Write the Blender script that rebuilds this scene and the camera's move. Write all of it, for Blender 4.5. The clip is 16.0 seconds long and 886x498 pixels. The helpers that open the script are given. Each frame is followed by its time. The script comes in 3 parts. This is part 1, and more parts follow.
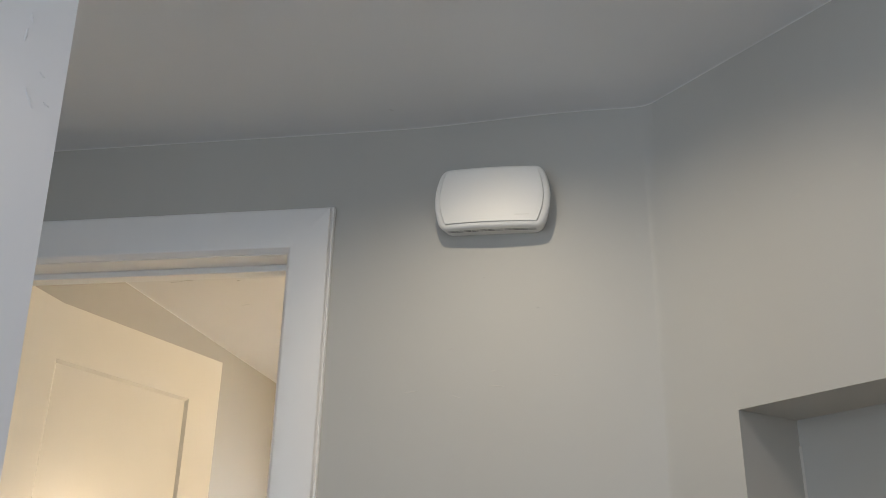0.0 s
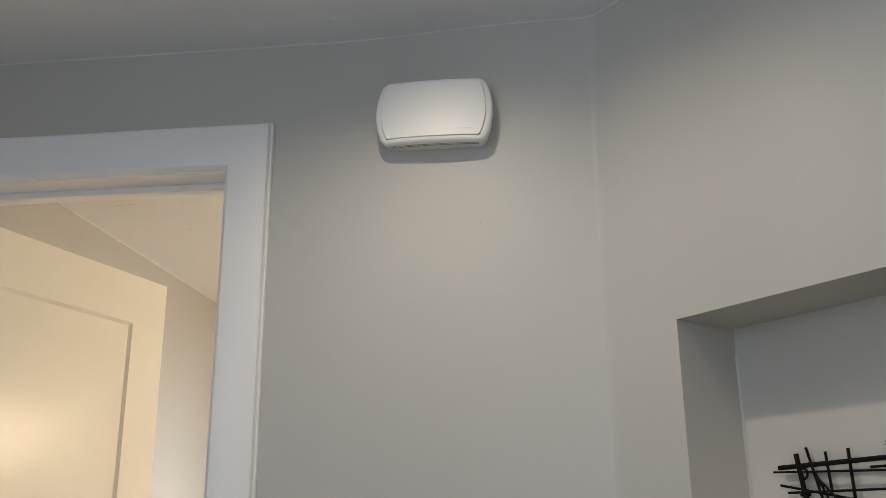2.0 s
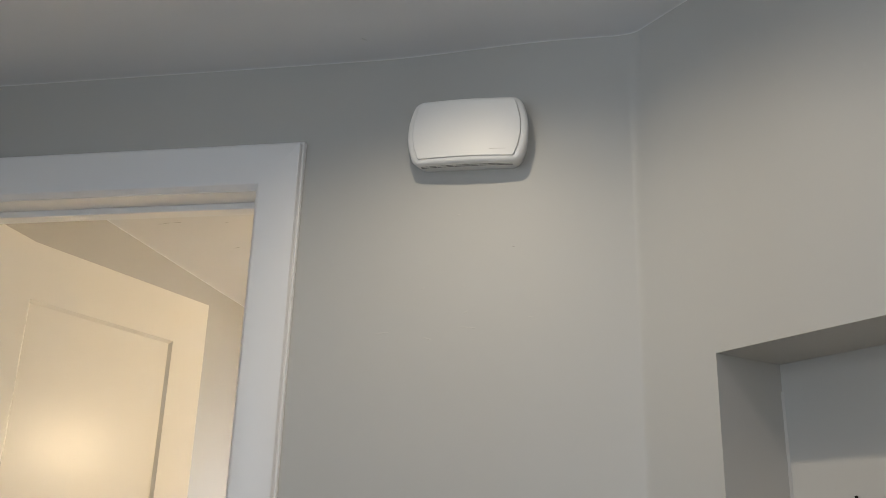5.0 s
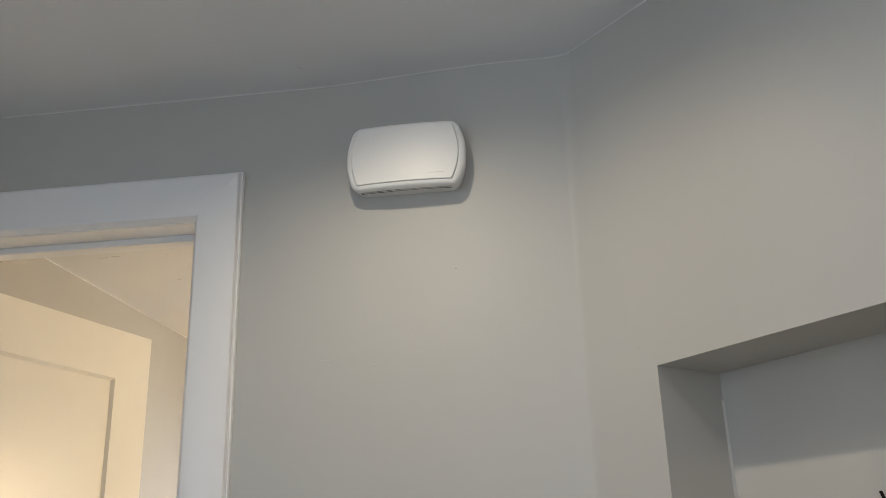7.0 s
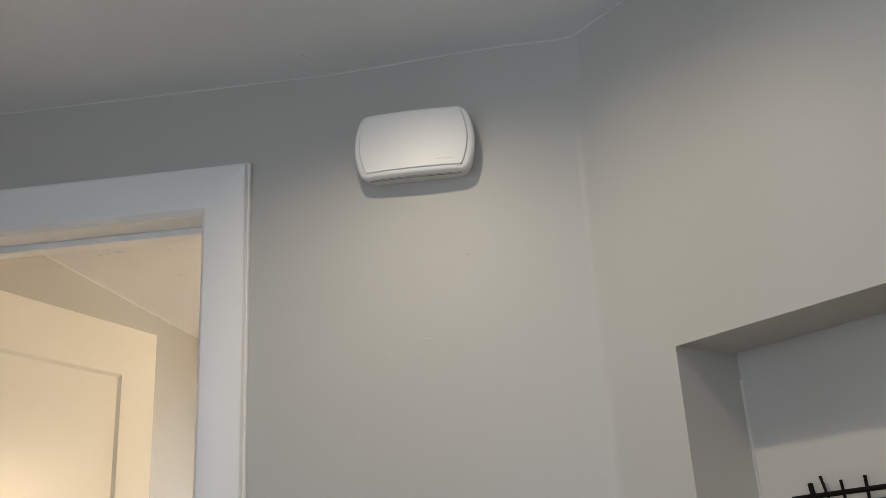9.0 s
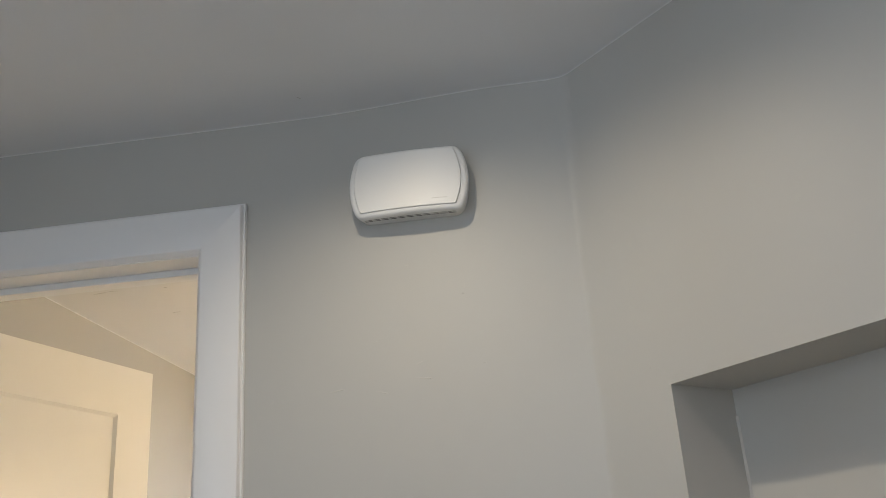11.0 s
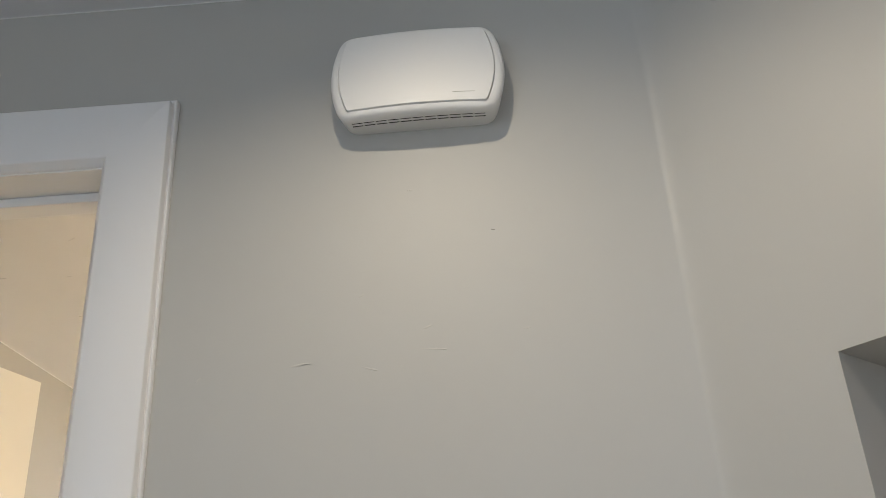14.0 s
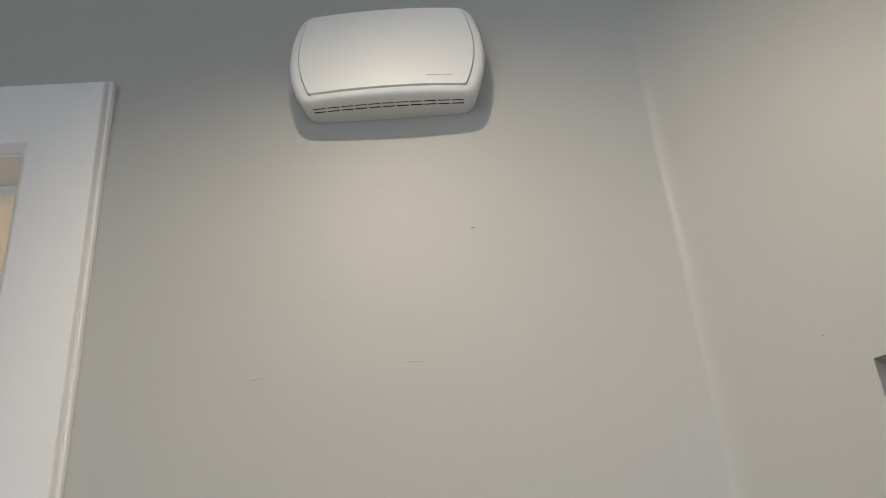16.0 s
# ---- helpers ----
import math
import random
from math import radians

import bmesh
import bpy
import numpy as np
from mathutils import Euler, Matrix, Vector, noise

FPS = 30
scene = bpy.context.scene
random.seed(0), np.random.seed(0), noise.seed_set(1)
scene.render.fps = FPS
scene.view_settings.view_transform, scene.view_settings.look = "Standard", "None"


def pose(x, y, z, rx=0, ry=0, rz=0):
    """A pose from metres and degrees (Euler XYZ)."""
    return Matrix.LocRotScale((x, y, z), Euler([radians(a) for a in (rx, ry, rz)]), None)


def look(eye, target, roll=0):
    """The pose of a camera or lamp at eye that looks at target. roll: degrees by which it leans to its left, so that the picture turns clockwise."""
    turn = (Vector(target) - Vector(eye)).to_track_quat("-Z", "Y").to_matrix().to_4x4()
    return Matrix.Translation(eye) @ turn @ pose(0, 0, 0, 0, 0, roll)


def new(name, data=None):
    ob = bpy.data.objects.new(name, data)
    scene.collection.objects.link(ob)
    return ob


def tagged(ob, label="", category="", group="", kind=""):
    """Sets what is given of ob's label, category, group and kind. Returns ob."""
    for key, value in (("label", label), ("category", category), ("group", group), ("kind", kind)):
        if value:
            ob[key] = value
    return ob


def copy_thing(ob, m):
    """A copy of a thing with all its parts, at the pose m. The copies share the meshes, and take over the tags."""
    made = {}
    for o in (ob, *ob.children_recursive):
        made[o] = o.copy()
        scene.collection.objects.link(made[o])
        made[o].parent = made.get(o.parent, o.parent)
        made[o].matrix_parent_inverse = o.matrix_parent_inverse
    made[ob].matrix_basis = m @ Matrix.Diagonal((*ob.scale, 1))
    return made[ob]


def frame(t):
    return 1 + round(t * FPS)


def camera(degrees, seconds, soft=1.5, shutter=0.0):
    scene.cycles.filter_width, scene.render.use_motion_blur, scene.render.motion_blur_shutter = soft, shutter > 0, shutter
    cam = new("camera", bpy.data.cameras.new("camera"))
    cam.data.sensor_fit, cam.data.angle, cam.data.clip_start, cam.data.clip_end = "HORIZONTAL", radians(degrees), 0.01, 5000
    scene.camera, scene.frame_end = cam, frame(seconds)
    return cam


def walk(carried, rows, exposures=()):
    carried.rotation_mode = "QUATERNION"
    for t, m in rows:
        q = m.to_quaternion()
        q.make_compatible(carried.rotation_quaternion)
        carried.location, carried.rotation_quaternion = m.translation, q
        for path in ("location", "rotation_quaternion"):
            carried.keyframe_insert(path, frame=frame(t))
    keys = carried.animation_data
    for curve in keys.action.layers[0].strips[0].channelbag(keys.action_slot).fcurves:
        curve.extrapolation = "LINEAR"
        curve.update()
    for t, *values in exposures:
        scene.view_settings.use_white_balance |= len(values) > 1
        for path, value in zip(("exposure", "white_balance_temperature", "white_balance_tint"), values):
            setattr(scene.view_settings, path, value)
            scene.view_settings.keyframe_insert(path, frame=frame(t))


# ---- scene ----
cam = camera(53.6, 16.0, soft=0.7)
PATH = [
    (0, (-0.1479, 0.3907, 1.441), (-0.4467, 2.23, 2.167), 1.01),
    (0.5, (-0.148, 0.4183, 1.435), (-0.4156, 2.283, 2.107), 0.48),
    (1, (-0.1344, 0.4336, 1.435), (-0.3627, 2.319, 2.062), -0.02),
    (1.5, (-0.1287, 0.4179, 1.429), (-0.3307, 2.319, 2.017), -0.45),
    (2, (-0.1262, 0.419, 1.425), (-0.3333, 2.324, 1.998), -0.55),
    (2.5, (-0.1319, 0.427, 1.422), (-0.3833, 2.325, 2), -0.1),
    (3, (-0.1411, 0.4518, 1.423), (-0.4518, 2.337, 2.015), 0.81),
    (3.5, (-0.1252, 0.4753, 1.431), (-0.4796, 2.349, 2.033), 1.72),
    (6, (-0.0631, 0.4764, 1.448), (-0.3996, 2.344, 2.079), 1.28),
    (6.5, (-0.0627, 0.4648, 1.447), (-0.3443, 2.335, 2.096), -0.4),
    (7, (-0.0656, 0.4687, 1.45), (-0.2949, 2.343, 2.11), -1.82),
    (7.5, (-0.074, 0.4791, 1.45), (-0.2782, 2.358, 2.104), -2.77),
    (8, (-0.104, 0.4711, 1.447), (-0.3059, 2.352, 2.096), -3.09),
    (8.5, (-0.1012, 0.4785, 1.446), (-0.3147, 2.362, 2.084), -3.13),
    (11, (-0.0939, 0.4641, 1.461), (-0.294, 2.326, 2.162), -4.12),
    (11.5, (-0.0906, 0.4794, 1.451), (-0.3119, 2.327, 2.183), -3.43),
    (12, (-0.0657, 0.5244, 1.448), (-0.313, 2.36, 2.202), -2.63),
    (12.3, (-0.0563, 0.5649, 1.436), (-0.2995, 2.396, 2.203), -2.37),
    (12.5, (-0.0635, 0.5937, 1.438), (-0.2885, 2.428, 2.202), -2.51),
    (13, (-0.1455, 0.7181, 1.447), (-0.2866, 2.556, 2.223), -3.03),
    (13.5, (-0.2462, 0.8588, 1.445), (-0.328, 2.688, 2.25), -3.14),
    (14, (-0.2521, 0.9768, 1.46), (-0.3031, 2.783, 2.317), -3.32),
    (14.5, (-0.214, 1.039, 1.486), (-0.2409, 2.831, 2.373), -3.77),
    (15, (-0.1749, 1.06, 1.468), (-0.2045, 2.84, 2.379), -3.79),
    (15.5, (-0.2183, 1.092, 1.475), (-0.1952, 2.867, 2.397), -4.29),
    (16, (-0.2891, 1.102, 1.474), (-0.2034, 2.868, 2.409), -4.75),
]
EXPOSURE = [(t, stops, 6500, 11.5) for t, stops in ((0, -0.15), (2.0, -0.19), (3.7, -0.17), (6, -0.15), (12.3, -0.14), (13.7, -0.09), (16, -0.04))]
walk(cam, [(t, look(eye, target, roll)) for t, eye, target, roll in PATH], EXPOSURE)

# ---- light ----
world = bpy.data.worlds.new("sky")
scene.world = world
world.use_nodes = True
wt = world.node_tree
sky = wt.nodes.new("ShaderNodeTexSky")
sky.sky_type, sky.sun_disc, sky.sun_elevation, sky.sun_rotation = "NISHITA", False, radians(35), radians(200)
wt.links.new(sky.outputs[0], wt.nodes["Background"].inputs[0])
wt.nodes["Background"].inputs[1].default_value = 0.1

LAMP = Vector((-0.336, 1.410, 2.280))
# unseen second ceiling lamp, added as warm fill for the niche
FILL_LAMP = Vector((0.36, 0.64, 2.280))


def lamp(name, kind, energy, color, m):
    data = bpy.data.lights.new(name, kind)
    data.energy, data.color = energy, color
    ob = new(name, data)
    ob.matrix_world = m
    return ob


down = lamp("downlight_lamp", "SPOT", 15.9, (1.0, 0.875, 0.67), look(LAMP, LAMP + Vector((0.11, 0.10, -1))))
down.data.spot_size, down.data.spot_blend, down.data.shadow_soft_size = radians(149), 1.0, 0.012
# added fill: position and power tuned to brighten the niche's left reveal
niche_fill = lamp("downlight_lamp", "SPOT", 22, (1.0, 0.85, 0.74), look(FILL_LAMP, FILL_LAMP + Vector((0, 0, -1))))
niche_fill.data.spot_size, niche_fill.data.spot_blend, niche_fill.data.shadow_soft_size = radians(172), 1.0, 0.08
day = lamp("window_daylight", "AREA", 8.5, (0.735, 0.865, 1.0), look((-0.42, -0.93, 1.66), (-0.3, 1.6, 1.7)))
day.data.shape, day.data.size, day.data.size_y = "RECTANGLE", 1.75, 0.95
day_2 = lamp("window_daylight", "AREA", 11.2, (0.745, 0.87, 0.99), look((-1.40, -0.3, 1.66), (0.3, 1.3, 1.75)))
day_2.data.shape, day_2.data.size, day_2.data.size_y = "RECTANGLE", 0.9, 0.95
sconce = lamp("vanity_lamp", "POINT", 74, (1.0, 0.77, 0.49), pose(0.86, 3.42, 1.78))
sconce.data.shadow_soft_size = 0.10
far_day = lamp("bathroom_daylight", "AREA", 95, (0.78, 0.88, 1.0), look((0.9, 5.0, 1.5), (-1.5, 3.9, 1.25)))
far_day.data.shape, far_day.data.size, far_day.data.size_y = "RECTANGLE", 0.6, 0.6





# ---- materials ----
def paint(name, color, rough=0.5, grain=300.0, bump=0.1, mottle=0.05, wave=0.0, spec=0.5):
    """Rolled or brushed paint: fine stipple, broad uneven sheen and slight patchiness."""
    mat = bpy.data.materials.new(name)
    mat.use_nodes = True
    nt = mat.node_tree
    N, L = nt.nodes, nt.links.new
    b = N["Principled BSDF"]
    b.inputs["Specular IOR Level"].default_value = spec
    tc = N.new("ShaderNodeTexCoord")
    big, small = N.new("ShaderNodeTexNoise"), N.new("ShaderNodeTexNoise")
    big.inputs["Scale"].default_value, big.inputs["Detail"].default_value = 3.0, 4.0
    small.inputs["Scale"].default_value, small.inputs["Detail"].default_value = grain, 3.0
    for n in (big, small):
        L(tc.outputs["Object"], n.inputs["Vector"])
    ramp = N.new("ShaderNodeMix")
    ramp.data_type = "RGBA"
    ramp.inputs["A"].default_value = (*[c * (1 - mottle) for c in color], 1)
    ramp.inputs["B"].default_value = (*[min(1, c * (1 + mottle)) for c in color], 1)
    L(big.outputs["Fac"], ramp.inputs["Factor"])
    L(ramp.outputs["Result"], b.inputs["Base Color"])
    rr = N.new("ShaderNodeMapRange")
    rr.inputs["To Min"].default_value, rr.inputs["To Max"].default_value = rough - 0.03, rough + 0.03
    L(big.outputs["Fac"], rr.inputs["Value"])
    L(rr.outputs["Result"], b.inputs["Roughness"])
    bp = N.new("ShaderNodeBump")
    bp.inputs["Strength"].default_value, bp.inputs["Distance"].default_value = bump, 0.0006
    L(small.outputs["Fac"], bp.inputs["Height"])
    if wave:
        med, bw = N.new("ShaderNodeTexNoise"), N.new("ShaderNodeBump")
        med.inputs["Scale"].default_value, med.inputs["Detail"].default_value = 9.0, 2.0
        L(tc.outputs["Object"], med.inputs["Vector"])
        bw.inputs["Strength"].default_value, bw.inputs["Distance"].default_value = wave, 0.01
        L(med.outputs["Fac"], bw.inputs["Height"])
        L(bw.outputs["Normal"], bp.inputs["Normal"])
    L(bp.outputs["Normal"], b.inputs["Normal"])
    return mat


def plain(name, color, rough, metal=0.0, emit=0.0):
    mat = paint(name, color, rough, 500.0, 0.05, 0.06)
    b = mat.node_tree.nodes["Principled BSDF"]
    b.inputs["Metallic"].default_value = metal
    if emit:
        b.inputs["Emission Color"].default_value = (*color, 1)
        b.inputs["Emission Strength"].default_value = emit
    return mat


WALL = paint("greige_wall_paint", (0.481, 0.473, 0.446), 0.47, 420, 0.07, 0.025, 0.05, 0.4)
CEILING = paint("flat_ceiling_paint", (0.75, 0.755, 0.77), 0.85, 350, 0.2, 0.03, 0.05, 0.2)
TRIM = paint("white_trim_enamel", (0.83, 0.82, 0.815), 0.34, 120, 0.06, 0.02)
HALL_DOOR = paint("cool_white_door_enamel", (0.77, 0.785, 0.81), 0.34, 120, 0.05, 0.02, 0.012)
# cream chosen so that the unseen sill throws warm light up into the niche
SILL = paint("cream_bounce_sill", (0.86, 0.80, 0.72), 0.45, 120, 0.05, 0.03)
DOOR = paint("white_door_enamel", (0.715, 0.70, 0.65), 0.25, 120, 0.05, 0.02, 0.0, 0.14)
FAR_WALL = paint("beige_bathroom_paint", (0.40, 0.388, 0.352), 0.6, 420, 0.15, 0.03)
FAR_CEIL = paint("bathroom_ceiling_paint", (0.80, 0.785, 0.765), 0.8, 350, 0.25, 0.03, 0.1, 0.2)
CAULK = paint("pale_caulk", (0.80, 0.80, 0.79), 0.38, 200, 0.1, 0.05)
CORNER = paint("painted_corner_caulk", (0.512, 0.497, 0.462), 0.40, 200, 0.05, 0.03)
PLASTIC = paint("white_chime_plastic", (0.83, 0.82, 0.80), 0.45, 700, 0.05, 0.01)
# near-black colour stands for the shade inside the chime's vent slots
SLOT_SHADE = plain("slot_shade", (0.03, 0.029, 0.028), 0.8)
GREYMARK = plain("grey_mark", (0.38, 0.36, 0.33), 0.6)
NICK = plain("brown_nick", (0.15, 0.13, 0.11), 0.7)
EMBOSS = plain("embossed_plastic", (0.64, 0.625, 0.59), 0.5)
IRON = plain("black_wrought_iron", (0.004, 0.0035, 0.0035), 0.7)
IRON.node_tree.nodes["Principled BSDF"].inputs["Specular IOR Level"].default_value = 0.15
BLACK = plain("black_hinge_metal", (0.02, 0.02, 0.02), 0.4, 0.6)
STEEL = plain("brushed_steel", (0.6, 0.6, 0.6), 0.35, 1.0)
GLOW = plain("lit_lamp_lens", (1.0, 0.88, 0.72), 0.5, 0.0, 4.0)
SHADE = plain("frosted_shade", (1.0, 0.8, 0.55), 0.5, 0.0, 3.0)


FLOOR = paint("oak_floor", (0.31, 0.30, 0.295), 0.4, 60, 0.1, 0.25)
TILE = paint("pale_tile", (0.76, 0.74, 0.70), 0.38, 40, 0.05, 0.06)
GLASS = bpy.data.materials.new("window_glass")
GLASS.use_nodes = True
gb = GLASS.node_tree.nodes["Principled BSDF"]
gb.inputs["Transmission Weight"].default_value, gb.inputs["Roughness"].default_value = 1.0, 0.02


# ---- mesh helpers ----
def prism(bm, pts, z0, z1, m=None):
    """An upright prism over a counter-clockwise outline in x and y."""
    lo = [bm.verts.new((x, y, z0)) for x, y in pts]
    hi = [bm.verts.new((x, y, z1)) for x, y in pts]
    n = len(pts)
    fs = [bm.faces.new(lo[::-1]), bm.faces.new(hi)]
    fs += [bm.faces.new((lo[i], lo[(i + 1) % n], hi[(i + 1) % n], hi[i])) for i in range(n)]
    if m is not None:
        bmesh.ops.transform(bm, matrix=m, verts=lo + hi)
    return lo + hi


def box(bm, x0, x1, y0, y1, z0, z1, m=None):
    return prism(bm, [(x0, y0), (x1, y0), (x1, y1), (x0, y1)], z0, z1, m)


def tube(bm, a, b, r, n=8, m=None):
    a, b = Vector(a), Vector(b)
    q = (b - a).to_track_quat("Z", "Y").to_matrix().to_4x4()
    ring = [(r * math.cos(2 * math.pi * i / n), r * math.sin(2 * math.pi * i / n)) for i in range(n)]
    mm = Matrix.Translation(a) @ q
    return prism(bm, ring, 0, (b - a).length, mm if m is None else m @ mm)


def revolve(bm, profile, n=48, m=None):
    """Turns a profile of (radius, height) pairs about z."""
    rows = []
    for r, z in profile:
        rows.append([bm.verts.new((r * math.cos(2 * math.pi * i / n), r * math.sin(2 * math.pi * i / n), z)) for i in range(n)])
    for a, b in zip(rows, rows[1:]):
        for i in range(n):
            bm.faces.new((a[i], a[(i + 1) % n], b[(i + 1) % n], b[i]))
    vs = [v for r in rows for v in r]
    if m is not None:
        bmesh.ops.transform(bm, matrix=m, verts=vs)


def obj(name, bm, material, bevel=0.0, smooth=False):
    bmesh.ops.recalc_face_normals(bm, faces=bm.faces[:])
    me = bpy.data.meshes.new(name)
    bm.to_mesh(me)
    bm.free()
    me.materials.append(material)
    if smooth:
        for p in me.polygons:
            p.use_smooth = True
    ob = new(name, me)
    if bevel:
        mod = ob.modifiers.new("bevel", "BEVEL")
        mod.width, mod.segments, mod.limit_method, mod.angle_limit = bevel, 3, "ANGLE", radians(35)
    return ob


def part(name, bm, material, parent, label="", bevel=0.0, smooth=False):
    ob = obj(name, bm, material, bevel, smooth)
    ob.parent = parent
    if label:
        tagged(ob, label)
    return ob


def smooth_by_angle(ob, degrees=40):
    ob.data.set_sharp_from_angle(angle=radians(degrees))
    for p in ob.data.polygons:
        p.use_smooth = True


# ---- hall structure ----
CEIL = 2.298
X_W, X_E, Y_S = -1.45, 0.745, -1.0
FRONT, BACK = 1.90, 2.012
OPEN_L, OPEN_R, HEAD = -1.335, -0.6685, 2.045
DIAG = pose(-0.004, 1.8705, 0, 0, 0, -47.5)
NDIR = (DIAG.to_3x3() @ Vector((0, 1, 0))).xy


def structure(ob, label, category):
    return tagged(ob, label, category, kind="structure")


def wall_face(x, z=2.11):
    """How the plaster of the chime's wall stands: it bellies forward towards the corner, in a short swell under the ceiling and evenly lower down."""
    k = min(1.0, max(0.0, (x + 0.50) / 0.40))
    j = max(0.0, (x + 0.50) / 0.50)
    high, low = 1.9035 - 0.0290 * k * k * (3 - 2 * k), 1.8950 - 0.0180 * j * j
    b = min(1.0, max(0.0, (z - 1.95) / (CEIL - 1.95)))
    b = b * b * (3 - 2 * b)
    return b * high + (1 - b) * low


E_END = (DIAG @ Vector((0.013, 0, 0))).xy


def corner_at(z):
    """The outline of the plaster at height z, from beside the doorway round the soft corner to the diagonal wall."""
    top = min(1.0, max(0.0, (z - 1.70) / (CEIL - 1.70)))
    bow = [(x / 1000, wall_face(x / 1000, z)) for x in range(-600, -48, 25)]
    soft = 0.005 + 0.027 * top ** 8
    a = Vector((-0.0125 - soft, wall_face(-0.0125 - soft, z)))
    c = Vector((-0.0100 + 0.0010 * top, wall_face(-0.0125, z)))
    return bow + [tuple((1 - k) ** 2 * a + 2 * k * (1 - k) * c + k * k * E_END) for k in (i / 8 for i in range(9))]


def plaster(bm, outline, levels):
    """A wall whose outline changes with the height."""
    rows = [[bm.verts.new((x, y, z)) for x, y in outline(z)] for z in levels]
    n = len(rows[0])
    for r, q in zip(rows, rows[1:]):
        for i in range(n):
            bm.faces.new((r[i], r[(i + 1) % n], q[(i + 1) % n], q[i]))
    bm.faces.new(rows[0][::-1])
    bm.faces.new(rows[-1])


LEVELS = [0, 1.0, 1.4, 1.6, 1.7] + [1.75 + 0.0274 * i for i in range(20)] + [CEIL]
bm = bmesh.new()
plaster(bm, lambda z: [(X_W - 0.1, wall_face(-1, z)), (OPEN_L, wall_face(-1, z)), (OPEN_L, BACK), (X_W - 0.1, BACK)], LEVELS)
plaster(bm, lambda z: [(OPEN_L, wall_face(-1, z)), (OPEN_R, wall_face(-1, z)), (OPEN_R, BACK), (OPEN_L, BACK)], [HEAD] + [z for z in LEVELS if z > HEAD + 0.001])
plaster(bm, lambda z: [(OPEN_R, wall_face(-1, z))] + corner_at(z) + [tuple(E_END + NDIR * ((BACK - E_END.y) / NDIR.y)), (OPEN_R, BACK)], LEVELS)
wall_n = obj("wall_north", bm, WALL)
smooth_by_angle(wall_n, 30)
structure(wall_n, "satin greige painted plaster wall with a doorway", "wall")

S0, S1 = 0.1335, 0.52
NZ0, NZ1, ND = 1.412, 1.704, 0.141
bm = bmesh.new()
prism(bm, [(0.013, 0), (S0, 0), (S0, 0.21), (0.013, 0.21)], 0, CEIL, DIAG)
NRISE = 0.026
over = box(bm, S0, S1, 0, 0.21, NZ1, CEIL)
for v in over:
    if v.co.z < 2.0:
        v.co.z += NRISE * (v.co.x - S0)
bmesh.ops.transform(bm, matrix=DIAG, verts=over)
box(bm, S0, S1, 0, 0.21, 0, NZ0, DIAG)
box(bm, S0, S1, ND, 0.208, NZ0, NZ1 + 0.02, DIAG)
box(bm, S1, 1.054, 0, 0.21, 0, CEIL, DIAG)
bmesh.ops.remove_doubles(bm, verts=bm.verts[:], dist=0.0002)
wall_d = structure(obj("wall_diagonal", bm, WALL), "greige painted diagonal wall with a square recessed niche", "wall")

# unseen sill, set high as a warm reflector for the reveal and soffit
bm = bmesh.new()
box(bm, S0 + 0.001, S1 - 0.001, -0.012, ND - 0.001, NZ0, NZ0 + 0.018, DIAG)
structure(obj("trim_niche_sill", bm, SILL, bevel=0.003), "unseen sill of the niche, cream to bounce warm light upwards", "sill")
bm = bmesh.new()
for k in range(14):
    z = NZ0 + 0.02 + k * 0.0165
    w = 0.0030 + 0.0012 * noise.noise((k * 0.8, 2, 0))
    prism(bm, [(S0, ND - w), (S0 + w, ND), (S0 - 0.001, ND + 0.001)], z, z + 0.0165, DIAG)
structure(obj("trim_niche", bm, CORNER), "painted caulk bead in the corner of the niche", "trim")
bm = bmesh.new()
box(bm, X_E, X_E + 0.12, Y_S - 0.12, 1.118, 0, CEIL)
structure(obj("wall_east", bm, WALL), "plain greige painted hall wall", "wall")
WX0, WX1, WZ0, WZ1 = -1.35, 0.55, 1.13, 2.18
bm = bmesh.new()
VY0, VY1 = -0.8, 0.2
box(bm, X_W - 0.12, X_W, Y_S - 0.12, VY0, 0, CEIL)
box(bm, X_W - 0.12, X_W, VY1, FRONT, 0, CEIL)
box(bm, X_W - 0.12, X_W, VY0, VY1, 0, WZ0)
box(bm, X_W - 0.12, X_W, VY0, VY1, WZ1, CEIL)
structure(obj("wall_west", bm, WALL), "greige painted hall wall with a window", "wall")
bm = bmesh.new()
box(bm, X_W, WX0, Y_S - 0.12, Y_S, 0, CEIL)
box(bm, WX1, X_E, Y_S - 0.12, Y_S, 0, CEIL)
box(bm, WX0, WX1, Y_S - 0.12, Y_S, WZ1, CEIL)
box(bm, WX0, WX1, Y_S - 0.12, Y_S, 0, WZ0)
structure(obj("wall_south", bm, WALL), "greige painted hall wall with a window", "wall")


def window(name, x0, x1, z0, z1, m):
    root = structure(new(name), "white framed window letting in daylight", "window")
    bm = bmesh.new()
    f = 0.045
    box(bm, x0, x1, 0.02, 0.08, z0, z0 + f, m)
    box(bm, x0, x1, 0.02, 0.08, z1 - f, z1, m)
    box(bm, x0, x0 + f, 0.02, 0.08, z0 + f, z1 - f, m)
    box(bm, x1 - f, x1, 0.02, 0.08, z0 + f, z1 - f, m)
    part("window_frame", bm, TRIM, root, bevel=0.003)
    bm = bmesh.new()
    box(bm, x0 + f, x1 - f, 0.048, 0.052, z0 + f, z1 - f, m)
    part("pane", bm, GLASS, root).visible_shadow = False
    return root


window("window_3", VY0, VY1, WZ0, WZ1, pose(X_W - 0.01, 0, 0, 0, 0, 90))
window("window_1", WX0, WX1, WZ0, WZ1, pose(0, Y_S - 0.115, 0))

